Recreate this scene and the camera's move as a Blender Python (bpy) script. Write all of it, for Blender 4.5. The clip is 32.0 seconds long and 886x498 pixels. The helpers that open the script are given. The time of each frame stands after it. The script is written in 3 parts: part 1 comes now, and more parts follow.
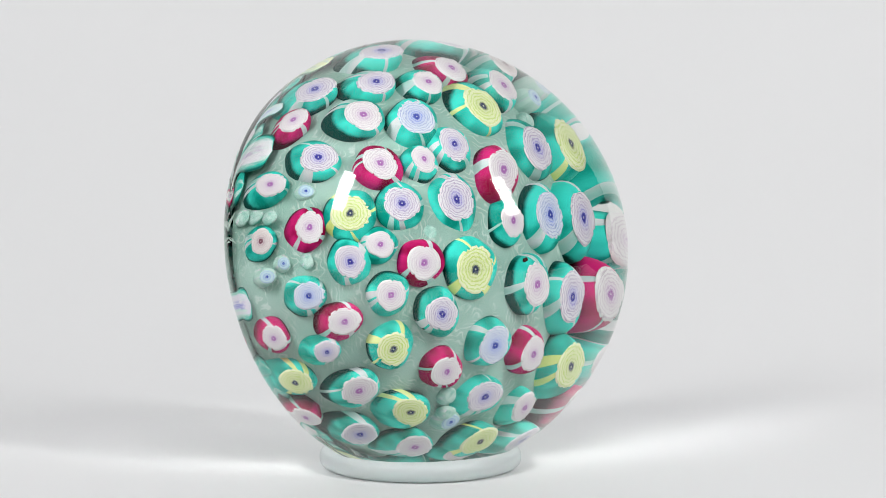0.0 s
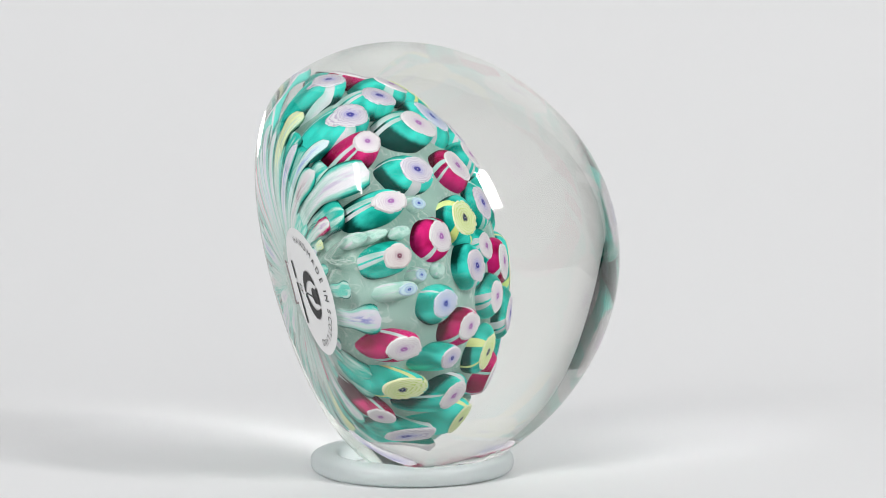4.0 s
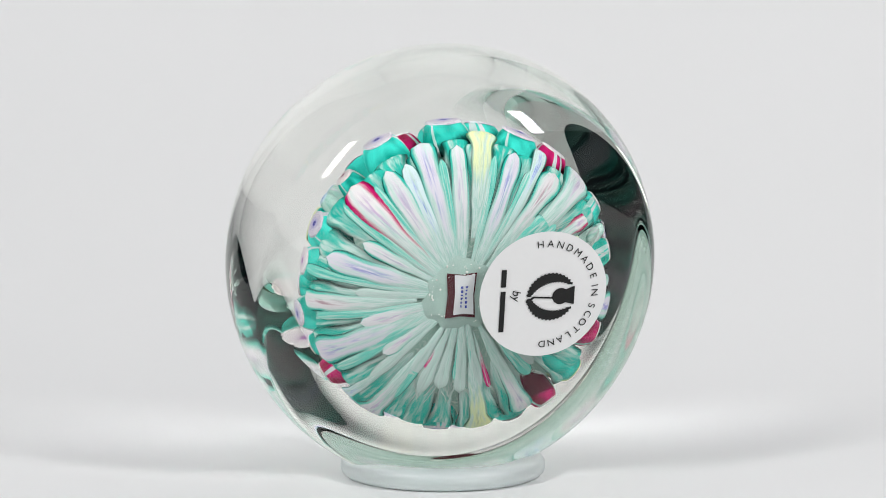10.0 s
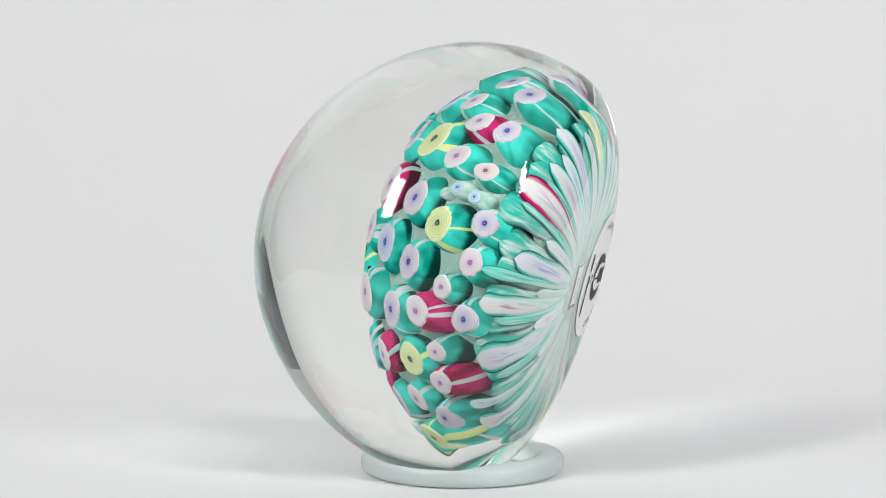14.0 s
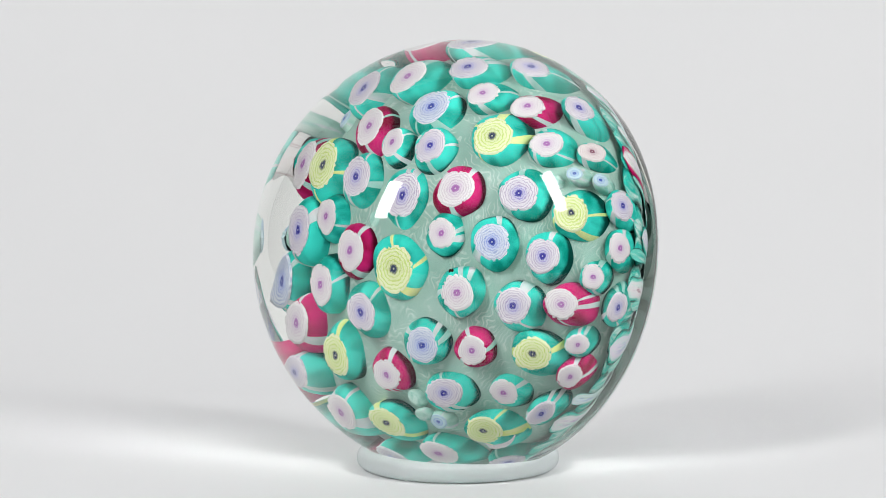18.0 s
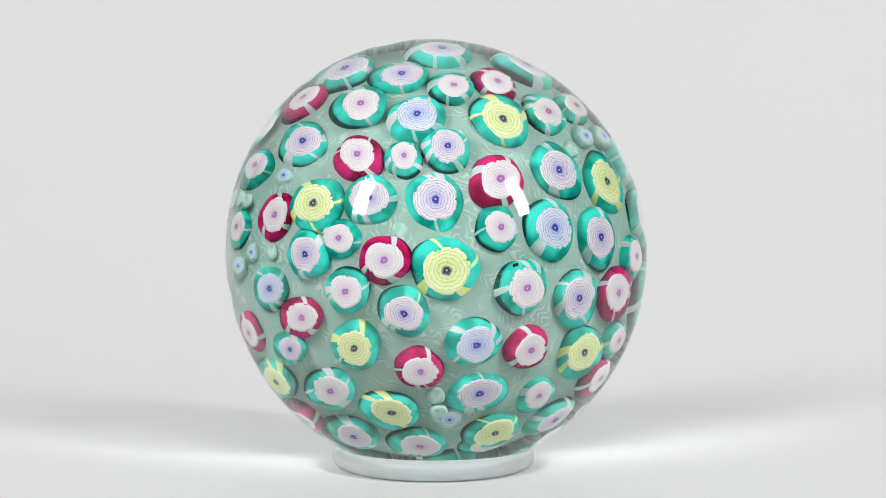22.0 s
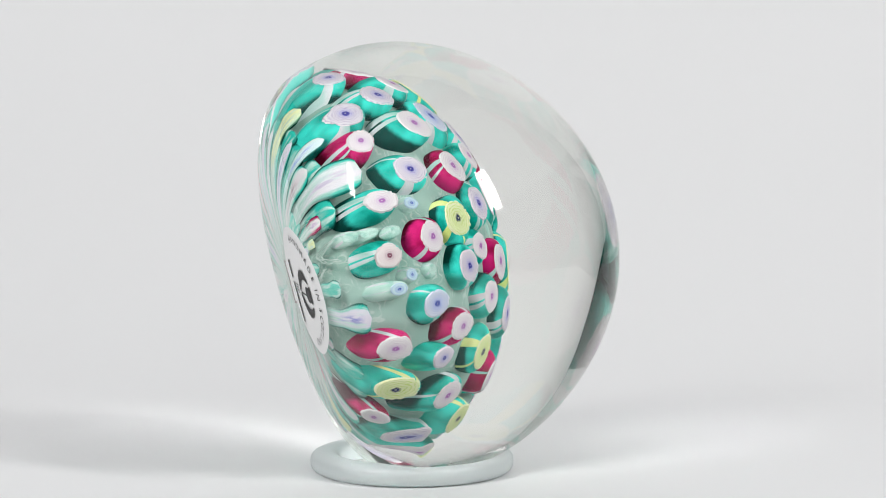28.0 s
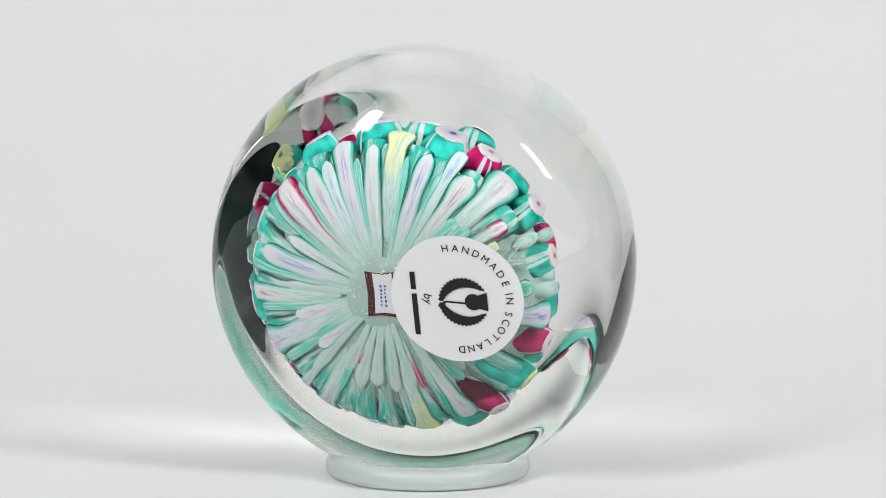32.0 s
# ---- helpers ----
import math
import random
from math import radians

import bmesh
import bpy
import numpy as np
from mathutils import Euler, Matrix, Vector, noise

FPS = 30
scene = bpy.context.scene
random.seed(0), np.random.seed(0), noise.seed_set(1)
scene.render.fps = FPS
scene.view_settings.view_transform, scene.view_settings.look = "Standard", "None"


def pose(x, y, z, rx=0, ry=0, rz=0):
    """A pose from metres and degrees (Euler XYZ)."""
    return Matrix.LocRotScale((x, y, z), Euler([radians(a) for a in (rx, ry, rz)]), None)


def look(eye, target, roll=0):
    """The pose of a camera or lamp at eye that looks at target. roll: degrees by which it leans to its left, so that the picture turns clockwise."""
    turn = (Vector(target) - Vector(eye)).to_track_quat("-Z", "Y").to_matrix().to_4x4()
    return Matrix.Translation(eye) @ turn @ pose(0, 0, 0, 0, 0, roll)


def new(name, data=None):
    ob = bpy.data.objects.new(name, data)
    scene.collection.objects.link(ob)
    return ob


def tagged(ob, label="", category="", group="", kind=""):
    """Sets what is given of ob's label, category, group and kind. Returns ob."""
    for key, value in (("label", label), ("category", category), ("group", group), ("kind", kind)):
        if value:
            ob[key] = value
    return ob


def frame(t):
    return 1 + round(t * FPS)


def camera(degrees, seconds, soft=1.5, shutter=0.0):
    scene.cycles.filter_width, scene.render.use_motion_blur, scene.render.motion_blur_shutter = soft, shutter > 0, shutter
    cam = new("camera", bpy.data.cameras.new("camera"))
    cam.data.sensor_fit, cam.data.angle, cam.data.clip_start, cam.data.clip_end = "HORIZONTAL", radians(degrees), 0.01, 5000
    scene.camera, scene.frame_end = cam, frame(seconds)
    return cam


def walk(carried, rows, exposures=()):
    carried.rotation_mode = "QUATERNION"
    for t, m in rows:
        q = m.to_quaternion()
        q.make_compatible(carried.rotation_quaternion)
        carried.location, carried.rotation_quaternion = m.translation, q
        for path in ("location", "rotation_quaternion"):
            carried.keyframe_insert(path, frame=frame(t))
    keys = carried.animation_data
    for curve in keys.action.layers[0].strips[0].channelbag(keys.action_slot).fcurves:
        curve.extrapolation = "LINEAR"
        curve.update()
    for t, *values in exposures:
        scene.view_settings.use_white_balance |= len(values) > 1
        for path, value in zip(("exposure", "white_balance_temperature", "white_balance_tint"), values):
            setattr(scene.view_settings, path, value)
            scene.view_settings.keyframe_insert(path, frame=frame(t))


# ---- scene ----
# ------------------------------------------------------------------ camera
cam = camera(14.89, 32.0, soft=0.5)
U = 0.0001  # plan unit: a tenth of a millimetre
EYE = Vector((0.000922, -0.6, 0.110133))
AIM = EYE + Vector((0, math.cos(radians(6.677)), -math.sin(radians(6.677))))
walk(cam, [(0.0, look(EYE, AIM)), (32.0, look(EYE, AIM))])

# ------------------------------------------------------------------ light
world = bpy.data.worlds.new("studio")
scene.world = world
world.use_nodes = True
world.node_tree.nodes["Background"].inputs[0].default_value = (0.975, 0.985, 1.0, 1)
world.node_tree.nodes["Background"].inputs[1].default_value = 0.335


def softbox(name, azimuth, elevation, watts, wide, high):
    """A strip softbox, turned to the paperweight; azimuth from the camera's side, to the right."""
    a, e, d = radians(azimuth), radians(elevation), 0.6
    eye = Vector((d * math.cos(e) * math.sin(a), -d * math.cos(e) * math.cos(a), 0.04 + d * math.sin(e)))
    lamp = bpy.data.lights.new(name, "AREA")
    lamp.shape, lamp.size, lamp.size_y, lamp.energy = "RECTANGLE", wide, high, watts
    lamp.color = (1.0, 0.99, 0.985)
    ob = new(name, lamp)
    ob.matrix_world = look(eye, (0, 0, 0.04))
    return ob


softbox("softbox_left", -46, 34, 1.57, 0.07, 0.2)
softbox("softbox_right", 55, 34, 1.57, 0.07, 0.2)
scene.view_settings.exposure = 0.0


# ------------------------------------------------------------------ materials
def material(name):
    """A new node material: itself, its nodes, a linker and its Principled shader."""
    m = bpy.data.materials.new(name)
    m.use_nodes = True
    n = m.node_tree.nodes
    return m, n, m.node_tree.links.new, n["Principled BSDF"]


def calc(n, link, op, a, b=None, clamp=False):
    node = n.new("ShaderNodeMath")
    node.operation, node.use_clamp = op, clamp
    for i, v in enumerate((a, b)):
        if v is None:
            continue
        if isinstance(v, (int, float)):
            node.inputs[i].default_value = v
        else:
            link(v, node.inputs[i])
    return node.outputs[0]


def blend(n, link, fac, a, b):
    node = n.new("ShaderNodeMix")
    node.data_type = "RGBA"
    for i, v in ((0, fac), (6, a), (7, b)):
        if isinstance(v, (int, float)):
            node.inputs[i].default_value = v
        elif isinstance(v, tuple):
            node.inputs[i].default_value = (*v, 1)
        else:
            link(v, node.inputs[i])
    return node.outputs[2]


def noise_of(n, link, scale, detail=3.0, vector=None, distortion=0.0):
    node = n.new("ShaderNodeTexNoise")
    node.inputs["Scale"].default_value, node.inputs["Detail"].default_value = scale, detail
    node.inputs["Distortion"].default_value = distortion
    if vector is None:
        vector = n.new("ShaderNodeTexCoord").outputs["Object"]
    link(vector, node.inputs["Vector"])
    return node.outputs["Fac"]


def smooth_step(n, link, v, lo, hi):
    node = n.new("ShaderNodeMapRange")
    node.interpolation_type = "SMOOTHSTEP"
    link(v, node.inputs[0])
    node.inputs[1].default_value, node.inputs[2].default_value = lo, hi
    return node.outputs[0]


def bump(n, link, height, strength, distance, bsdf):
    node = n.new("ShaderNodeBump")
    node.inputs["Strength"].default_value, node.inputs["Distance"].default_value = strength, distance
    link(height, node.inputs["Height"])
    link(node.outputs[0], bsdf.inputs["Normal"])


def paper_material():
    m, n, link, b = material("white_paper")
    big, fine = noise_of(n, link, 6, 2), noise_of(n, link, 900, 2)
    link(blend(n, link, smooth_step(n, link, big, 0.3, 0.7), (0.875, 0.88, 0.888), (0.888, 0.893, 0.90)), b.inputs["Base Color"])
    b.inputs["Roughness"].default_value = 0.55
    bump(n, link, fine, 0.05, 0.0002, b)
    return m


def glass_material(name, colour, rough, ior):
    m, n, link, b = material(name)
    n.remove(b)
    g = n.new("ShaderNodeBsdfGlass")
    g.inputs["Color"].default_value, g.inputs["Roughness"].default_value, g.inputs["IOR"].default_value = (*colour, 1), rough, ior
    link(g.outputs[0], n["Material Output"].inputs[0])
    return m


def jelly_material(name):
    """Cloudy pale aqua glass: light soaks into it, the skin still shines."""
    m, n, link, b = material(name)
    f = noise_of(n, link, 90, 2)
    link(blend(n, link, f, (0.91, 0.975, 0.98), (0.94, 0.985, 0.99)), b.inputs["Base Color"])
    b.inputs["Roughness"].default_value = 0.38
    b.inputs["IOR"].default_value = 1.45
    b.inputs["Transmission Weight"].default_value = 0.5
    return m


def cane_glass(name, deep, light, foot_shade=None):
    """Coloured cane glass over a milky core: smooth clouds of thick and thin colour, a little different on each cane."""
    m, n, link, b = material(name)
    co = n.new("ShaderNodeTexCoord").outputs["Object"]
    chance = n.new("ShaderNodeObjectInfo").outputs["Random"]
    shift = n.new("ShaderNodeVectorMath")
    link(co, shift.inputs[0])
    link(calc(n, link, "MULTIPLY", chance, 30.0), shift.inputs[1])
    stretch = n.new("ShaderNodeVectorMath")
    stretch.operation = "MULTIPLY"
    link(shift.outputs[0], stretch.inputs[0])
    stretch.inputs[1].default_value = (1.0, 1.0, 0.45)
    f = smooth_step(n, link, noise_of(n, link, 1.1, 1.0, stretch.outputs[0]), 0.30, 0.66)
    fine = noise_of(n, link, 6.0, 2.0, stretch.outputs[0])
    f = calc(n, link, "ADD", f, calc(n, link, "MULTIPLY", calc(n, link, "SUBTRACT", fine, 0.5), 0.35), True)
    c = blend(n, link, f, deep, light)
    if foot_shade:
        # outline shade painted in: nearly black round the foot, higher up on one side
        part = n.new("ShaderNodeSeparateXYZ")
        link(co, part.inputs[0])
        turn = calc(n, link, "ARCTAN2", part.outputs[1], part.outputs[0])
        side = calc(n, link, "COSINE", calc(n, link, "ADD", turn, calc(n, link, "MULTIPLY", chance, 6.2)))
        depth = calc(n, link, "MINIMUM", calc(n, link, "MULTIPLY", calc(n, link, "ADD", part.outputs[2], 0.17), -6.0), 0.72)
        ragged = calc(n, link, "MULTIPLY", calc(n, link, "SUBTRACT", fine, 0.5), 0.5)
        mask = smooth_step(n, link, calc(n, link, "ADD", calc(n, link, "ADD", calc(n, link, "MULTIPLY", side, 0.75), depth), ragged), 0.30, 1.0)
        c = blend(n, link, calc(n, link, "MULTIPLY", mask, 0.94), c, foot_shade)
    link(c, b.inputs["Base Color"])
    b.inputs["Roughness"].default_value = 0.5
    b.inputs["Specular IOR Level"].default_value = 0.05
    return m


def face_glass(name, ground, ring, inner, heart, rings):
    """The cut end of a cane: wavy fine rings round a dark heart, on opaque white."""
    m, n, link, b = material(name)
    co = n.new("ShaderNodeTexCoord").outputs["Object"]
    xy = n.new("ShaderNodeVectorMath")
    xy.operation = "MULTIPLY"
    link(co, xy.inputs[0])
    xy.inputs[1].default_value = (1, 1, 0)
    length = n.new("ShaderNodeVectorMath")
    length.operation = "LENGTH"
    link(xy.outputs[0], length.inputs[0])
    r = length.outputs["Value"]
    chance = n.new("ShaderNodeObjectInfo").outputs["Random"]
    shift = n.new("ShaderNodeVectorMath")
    link(co, shift.inputs[0])
    link(calc(n, link, "MULTIPLY", chance, 50.0), shift.inputs[1])
    wob = noise_of(n, link, 5.0, 3, shift.outputs[0])
    wob2 = noise_of(n, link, 2.0, 2, shift.outputs[0])
    part = n.new("ShaderNodeSeparateXYZ")
    link(co, part.inputs[0])
    turn = calc(n, link, "ARCTAN2", part.outputs[1], part.outputs[0])
    scallop = calc(n, link, "SINE", calc(n, link, "ADD", calc(n, link, "MULTIPLY", turn, 11.0), calc(n, link, "MULTIPLY", calc(n, link, "ADD", r, wob2), 24.0)))
    rr = calc(n, link, "ADD", r, calc(n, link, "MULTIPLY", calc(n, link, "SUBTRACT", wob, 0.5), 0.20))
    rr = calc(n, link, "ADD", rr, calc(n, link, "MULTIPLY", scallop, 0.013))
    wave = calc(n, link, "SINE", calc(n, link, "MULTIPLY", rr, 2 * math.pi * rings))
    line = calc(n, link, "MULTIPLY", smooth_step(n, link, wave, 0.0, 1.0), 0.8)
    edge = calc(n, link, "SUBTRACT", 1.0, smooth_step(n, link, rr, 0.84, 0.93), True)
    tint = blend(n, link, smooth_step(n, link, rr, 0.16, 0.52), inner, ring)
    amount = calc(n, link, "MULTIPLY", calc(n, link, "MULTIPLY", line, edge), calc(n, link, "ADD", calc(n, link, "MULTIPLY", wob2, 0.8), calc(n, link, "SUBTRACT", 0.62, calc(n, link, "MULTIPLY", r, 0.25))), True)
    c = blend(n, link, amount, ground, tint)
    wash = calc(n, link, "MULTIPLY", edge, calc(n, link, "SUBTRACT", 0.62, calc(n, link, "MULTIPLY", r, 0.62)))
    c = blend(n, link, wash, c, tint)
    dot = calc(n, link, "SUBTRACT", 1.0, smooth_step(n, link, rr, 0.10, 0.23), True)
    pit = calc(n, link, "SUBTRACT", 1.0, smooth_step(n, link, r, 0.025, 0.05), True)
    c = blend(n, link, calc(n, link, "MULTIPLY", dot, 0.95), c, heart)
    c = blend(n, link, calc(n, link, "MULTIPLY", pit, 0.6), c, ground)
    link(c, b.inputs["Base Color"])
    b.inputs["Roughness"].default_value = 0.6
    b.inputs["Specular IOR Level"].default_value = 0.05
    return m


def petal_glass(name, edge, core, streak, wide, rim=0.22, fade=0.7):
    """A drawn-out cane: a pale streaked core between coloured edges, thinning to clear grey-green at the middle."""
    m, n, link, b = material(name)
    uv = n.new("ShaderNodeUVMap").outputs[0]
    part = n.new("ShaderNodeSeparateXYZ")
    link(uv, part.inputs[0])
    along, across = part.outputs[0], calc(n, link, "ABSOLUTE", part.outputs[1])
    chance = n.new("ShaderNodeObjectInfo").outputs["Random"]
    place = n.new("ShaderNodeCombineXYZ")
    link(calc(n, link, "MULTIPLY", along, 5.0), place.inputs[0])
    link(calc(n, link, "MULTIPLY", part.outputs[1], 3.2), place.inputs[1])
    link(calc(n, link, "MULTIPLY", chance, 40.0), place.inputs[2])
    fibre = noise_of(n, link, 2.2, 4, place.outputs[0])
    soft = noise_of(n, link, 0.8, 2, place.outputs[0])
    off = calc(n, link, "MULTIPLY", calc(n, link, "SUBTRACT", fibre, 0.5), 0.5)
    line = calc(n, link, "SUBTRACT", 1.0, smooth_step(n, link, calc(n, link, "ADD", across, off), 0.05, 0.45), True)
    c0 = blend(n, link, smooth_step(n, link, soft, 0.45, 0.7), core, (0.60, 0.78, 0.74))
    hump = calc(n, link, "MULTIPLY", smooth_step(n, link, along, 0.06, 0.20), calc(n, link, "SUBTRACT", 1.0, smooth_step(n, link, along, 0.28, 0.50), True))
    blot = smooth_step(n, link, noise_of(n, link, 1.7, 3, place.outputs[0]), 0.40, 0.62)
    c = blend(n, link, calc(n, link, "MULTIPLY", calc(n, link, "MULTIPLY", calc(n, link, "MULTIPLY", line, hump), blot), 0.9), c0, streak)
    wash = smooth_step(n, link, calc(n, link, "ADD", along, calc(n, link, "MULTIPLY", soft, 0.3)), 0.25, 0.65)
    sides = blend(n, link, calc(n, link, "MULTIPLY", wash, fade), edge, (0.50, 0.70, 0.66))
    c = blend(n, link, smooth_step(n, link, calc(n, link, "ADD", across, calc(n, link, "MULTIPLY", off, 0.8)), wide, wide + 0.28), c, sides)
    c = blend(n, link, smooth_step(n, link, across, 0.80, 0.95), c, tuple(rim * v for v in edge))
    pale = blend(n, link, smooth_step(n, link, fibre, 0.35, 0.65), (0.40, 0.66, 0.60), (0.66, 0.79, 0.77))
    c = blend(n, link, smooth_step(n, link, calc(n, link, "ADD", along, calc(n, link, "MULTIPLY", soft, 0.7)), 0.52, 1.05), c, pale)
    link(c, b.inputs["Base Color"])
    b.inputs["Roughness"].default_value = 0.5
    b.inputs["Specular IOR Level"].default_value = 0.05
    return m


def lace_material():
    """The cushion under the canes: grey-green translucent glass with fine white curled threads."""
    m, n, link, b = material("lace_ground")
    co = n.new("ShaderNodeTexCoord").outputs["Object"]
    cloud = noise_of(n, link, 160, 3, co)
    w = n.new("ShaderNodeTexWave")
    w.wave_type, w.rings_direction = "RINGS", "SPHERICAL"
    w.inputs["Scale"].default_value, w.inputs["Distortion"].default_value = 800, 18
    w.inputs["Detail"].default_value, w.inputs["Detail Scale"].default_value = 1.5, 0.55
    link(co, w.inputs["Vector"])
    thread = calc(n, link, "MULTIPLY", smooth_step(n, link, w.outputs["Fac"], 0.66, 1.0), smooth_step(n, link, noise_of(n, link, 420, 2, co), 0.42, 0.58))
    c = blend(n, link, smooth_step(n, link, cloud, 0.3, 0.7), (0.29, 0.475, 0.41), (0.39, 0.58, 0.52))
    c = blend(n, link, calc(n, link, "MULTIPLY", thread, 0.30), c, (0.95, 0.95, 0.93))
    link(c, b.inputs["Base Color"])
    b.inputs["Roughness"].default_value = 0.5
    b.inputs["Specular IOR Level"].default_value = 0.05
    return m


def plain(name, colour, rough=0.6, spec=0.2, grain=0.06, scale=4000):
    m, n, link, b = material(name)
    f = noise_of(n, link, scale, 2)
    dark = tuple(v * (1 - grain) for v in colour)
    link(blend(n, link, f, dark, colour), b.inputs["Base Color"])
    b.inputs["Roughness"].default_value = rough
    b.inputs["Specular IOR Level"].default_value = spec
    return m


PAPER = paper_material()
CLEAR = glass_material("clear_lead_glass", (0.985, 0.99, 0.972), 0.0, 1.542)
STAND = jelly_material("pale_aqua_glass")
DARK_WALL = plain("dark_room_paint", (0.006, 0.008, 0.013), 0.8, 0.05, 0.25, 3)
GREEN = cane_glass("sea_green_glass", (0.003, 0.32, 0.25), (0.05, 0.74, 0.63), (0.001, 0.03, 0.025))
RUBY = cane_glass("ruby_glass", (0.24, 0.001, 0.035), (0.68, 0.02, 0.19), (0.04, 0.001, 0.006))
STRIPE = cane_glass("milky_stripe", (0.30, 0.60, 0.54), (0.72, 0.74, 0.77))
LIME_STRIPE = cane_glass("lime_stripe", (0.66, 0.78, 0.25), (0.82, 0.88, 0.42))
PALE_GREEN = cane_glass("pale_green_glass", (0.34, 0.62, 0.54), (0.56, 0.76, 0.70))
FACE = {
    "lilac": face_glass("lilac_face", (0.84, 0.83, 0.86), (0.37, 0.30, 0.47), (0.22, 0.20, 0.60), (0.02, 0.02, 0.28), 8.5),
    "blue": face_glass("blue_face", (0.78, 0.82, 0.88), (0.26, 0.34, 0.62), (0.15, 0.24, 0.72), (0.02, 0.04, 0.34), 8.5),
    "white": face_glass("white_face", (0.84, 0.83, 0.84), (0.60, 0.52, 0.60), (0.54, 0.37, 0.58), (0.36, 0.12, 0.42), 8.0),
    "rose": face_glass("rose_face", (0.82, 0.80, 0.80), (0.60, 0.47, 0.49), (0.44, 0.27, 0.34), (0.18, 0.04, 0.08), 8.0),
    "lime": face_glass("lime_face", (0.88, 0.92, 0.66), (0.52, 0.68, 0.12), (0.50, 0.62, 0.20), (0.01, 0.02, 0.10), 7.0),
    "small": face_glass("small_blue_face", (0.60, 0.77, 0.81), (0.36, 0.54, 0.74), (0.16, 0.27, 0.70), (0.03, 0.07, 0.42), 3.0),
}
LACE = lace_material()
SEA, WINE = (0.03, 0.56, 0.45), (0.56, 0.012, 0.14)
PETAL = {
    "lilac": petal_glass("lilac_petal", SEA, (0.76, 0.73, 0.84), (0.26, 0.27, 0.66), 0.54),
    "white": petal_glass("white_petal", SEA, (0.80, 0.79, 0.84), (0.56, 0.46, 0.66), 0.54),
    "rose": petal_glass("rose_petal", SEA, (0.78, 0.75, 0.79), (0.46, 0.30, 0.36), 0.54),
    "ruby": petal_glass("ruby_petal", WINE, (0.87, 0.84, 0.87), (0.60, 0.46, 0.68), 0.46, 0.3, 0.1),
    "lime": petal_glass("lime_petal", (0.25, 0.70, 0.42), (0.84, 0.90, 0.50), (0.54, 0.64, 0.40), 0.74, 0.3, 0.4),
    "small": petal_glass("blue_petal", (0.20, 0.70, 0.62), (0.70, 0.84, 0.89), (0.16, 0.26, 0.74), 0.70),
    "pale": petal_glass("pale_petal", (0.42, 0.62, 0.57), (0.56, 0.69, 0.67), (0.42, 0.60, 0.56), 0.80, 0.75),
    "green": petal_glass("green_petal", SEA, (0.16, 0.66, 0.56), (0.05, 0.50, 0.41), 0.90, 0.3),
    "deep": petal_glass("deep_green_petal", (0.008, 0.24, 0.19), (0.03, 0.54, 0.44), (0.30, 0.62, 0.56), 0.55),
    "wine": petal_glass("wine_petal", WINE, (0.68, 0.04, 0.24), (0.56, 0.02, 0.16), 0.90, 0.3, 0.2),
}
THREAD = plain("white_lace_thread", (0.62, 0.74, 0.70), 0.5, 0.1)
CHIP = plain("brown_chip", (0.05, 0.015, 0.012), 0.5, 0.1)
CLOUD = plain("clouded_glass", (0.50, 0.68, 0.63), 0.4, 0.1, 0.25, 500)
FLECK = plain("bubble_flecks", (0.90, 0.93, 0.90), 0.3, 0.3)
STICKER = plain("label_paper", (0.92, 0.92, 0.92), 0.45, 0.3, 0.03, 900)
INK = plain("black_ink", (0.02, 0.02, 0.02), 0.5, 0.2)
MAROON = plain("maroon_glass", (0.075, 0.008, 0.015), 0.4, 0.1)
MILK = plain("milk_glass", (0.88, 0.87, 0.92), 0.5, 0.1)
BLUE_INK = plain("blue_glass", (0.06, 0.09, 0.50), 0.5, 0.1)


# ------------------------------------------------------------------ building helpers
def mesh_of(name, verts, faces, materials, smooth=True):
    me = bpy.data.meshes.new(name)
    me.from_pydata([tuple(v) for v in verts], [], faces)
    for m in materials:
        me.materials.append(m)
    me.polygons.foreach_set("use_smooth", [smooth] * len(me.polygons))
    me.update()
    return me


def put(name, me, parent, m=None, label=""):
    """Links a mesh as one part under a thing or a part."""
    ob = new(name, me)
    ob.parent = parent
    if m is not None:
        ob.matrix_basis = m
    return tagged(ob, label=label)


def shell(name, f, centre, mat, rings, turns):
    """A closed round body: the surface f = 0 met by rays from a centre on its axis (axis z)."""
    pol = np.linspace(0, math.pi, rings + 1)[1:-1]
    az = np.arange(turns) * 2 * math.pi / turns
    P, A = np.meshgrid(pol, az, indexing="ij")
    d = np.stack([np.sin(P) * np.cos(A), np.sin(P) * np.sin(A), np.cos(P)], -1).reshape(-1, 3)
    d = np.concatenate([[[0, 0, 1.0]], d, [[0, 0, -1.0]]])
    lo, hi = np.zeros(len(d)), np.full(len(d), 600.0)
    c = np.array([0, 0, centre])
    for _ in range(44):
        mid = (lo + hi) / 2
        out = f(c + d * mid[:, None]) > 0
        hi, lo = np.where(out, mid, hi), np.where(out, lo, mid)
    v = (c + d * lo[:, None]) * U
    n, faces = rings - 1, []
    ix = lambda i, j: 1 + i * turns + j % turns
    for j in range(turns):
        faces.append((0, ix(0, j), ix(0, j + 1)))
        faces.append((len(v) - 1, ix(n - 1, j + 1), ix(n - 1, j)))
        for i in range(n - 1):
            faces.append((ix(i, j), ix(i + 1, j), ix(i + 1, j + 1), ix(i, j + 1)))
    return mesh_of(name, v, faces, [mat])


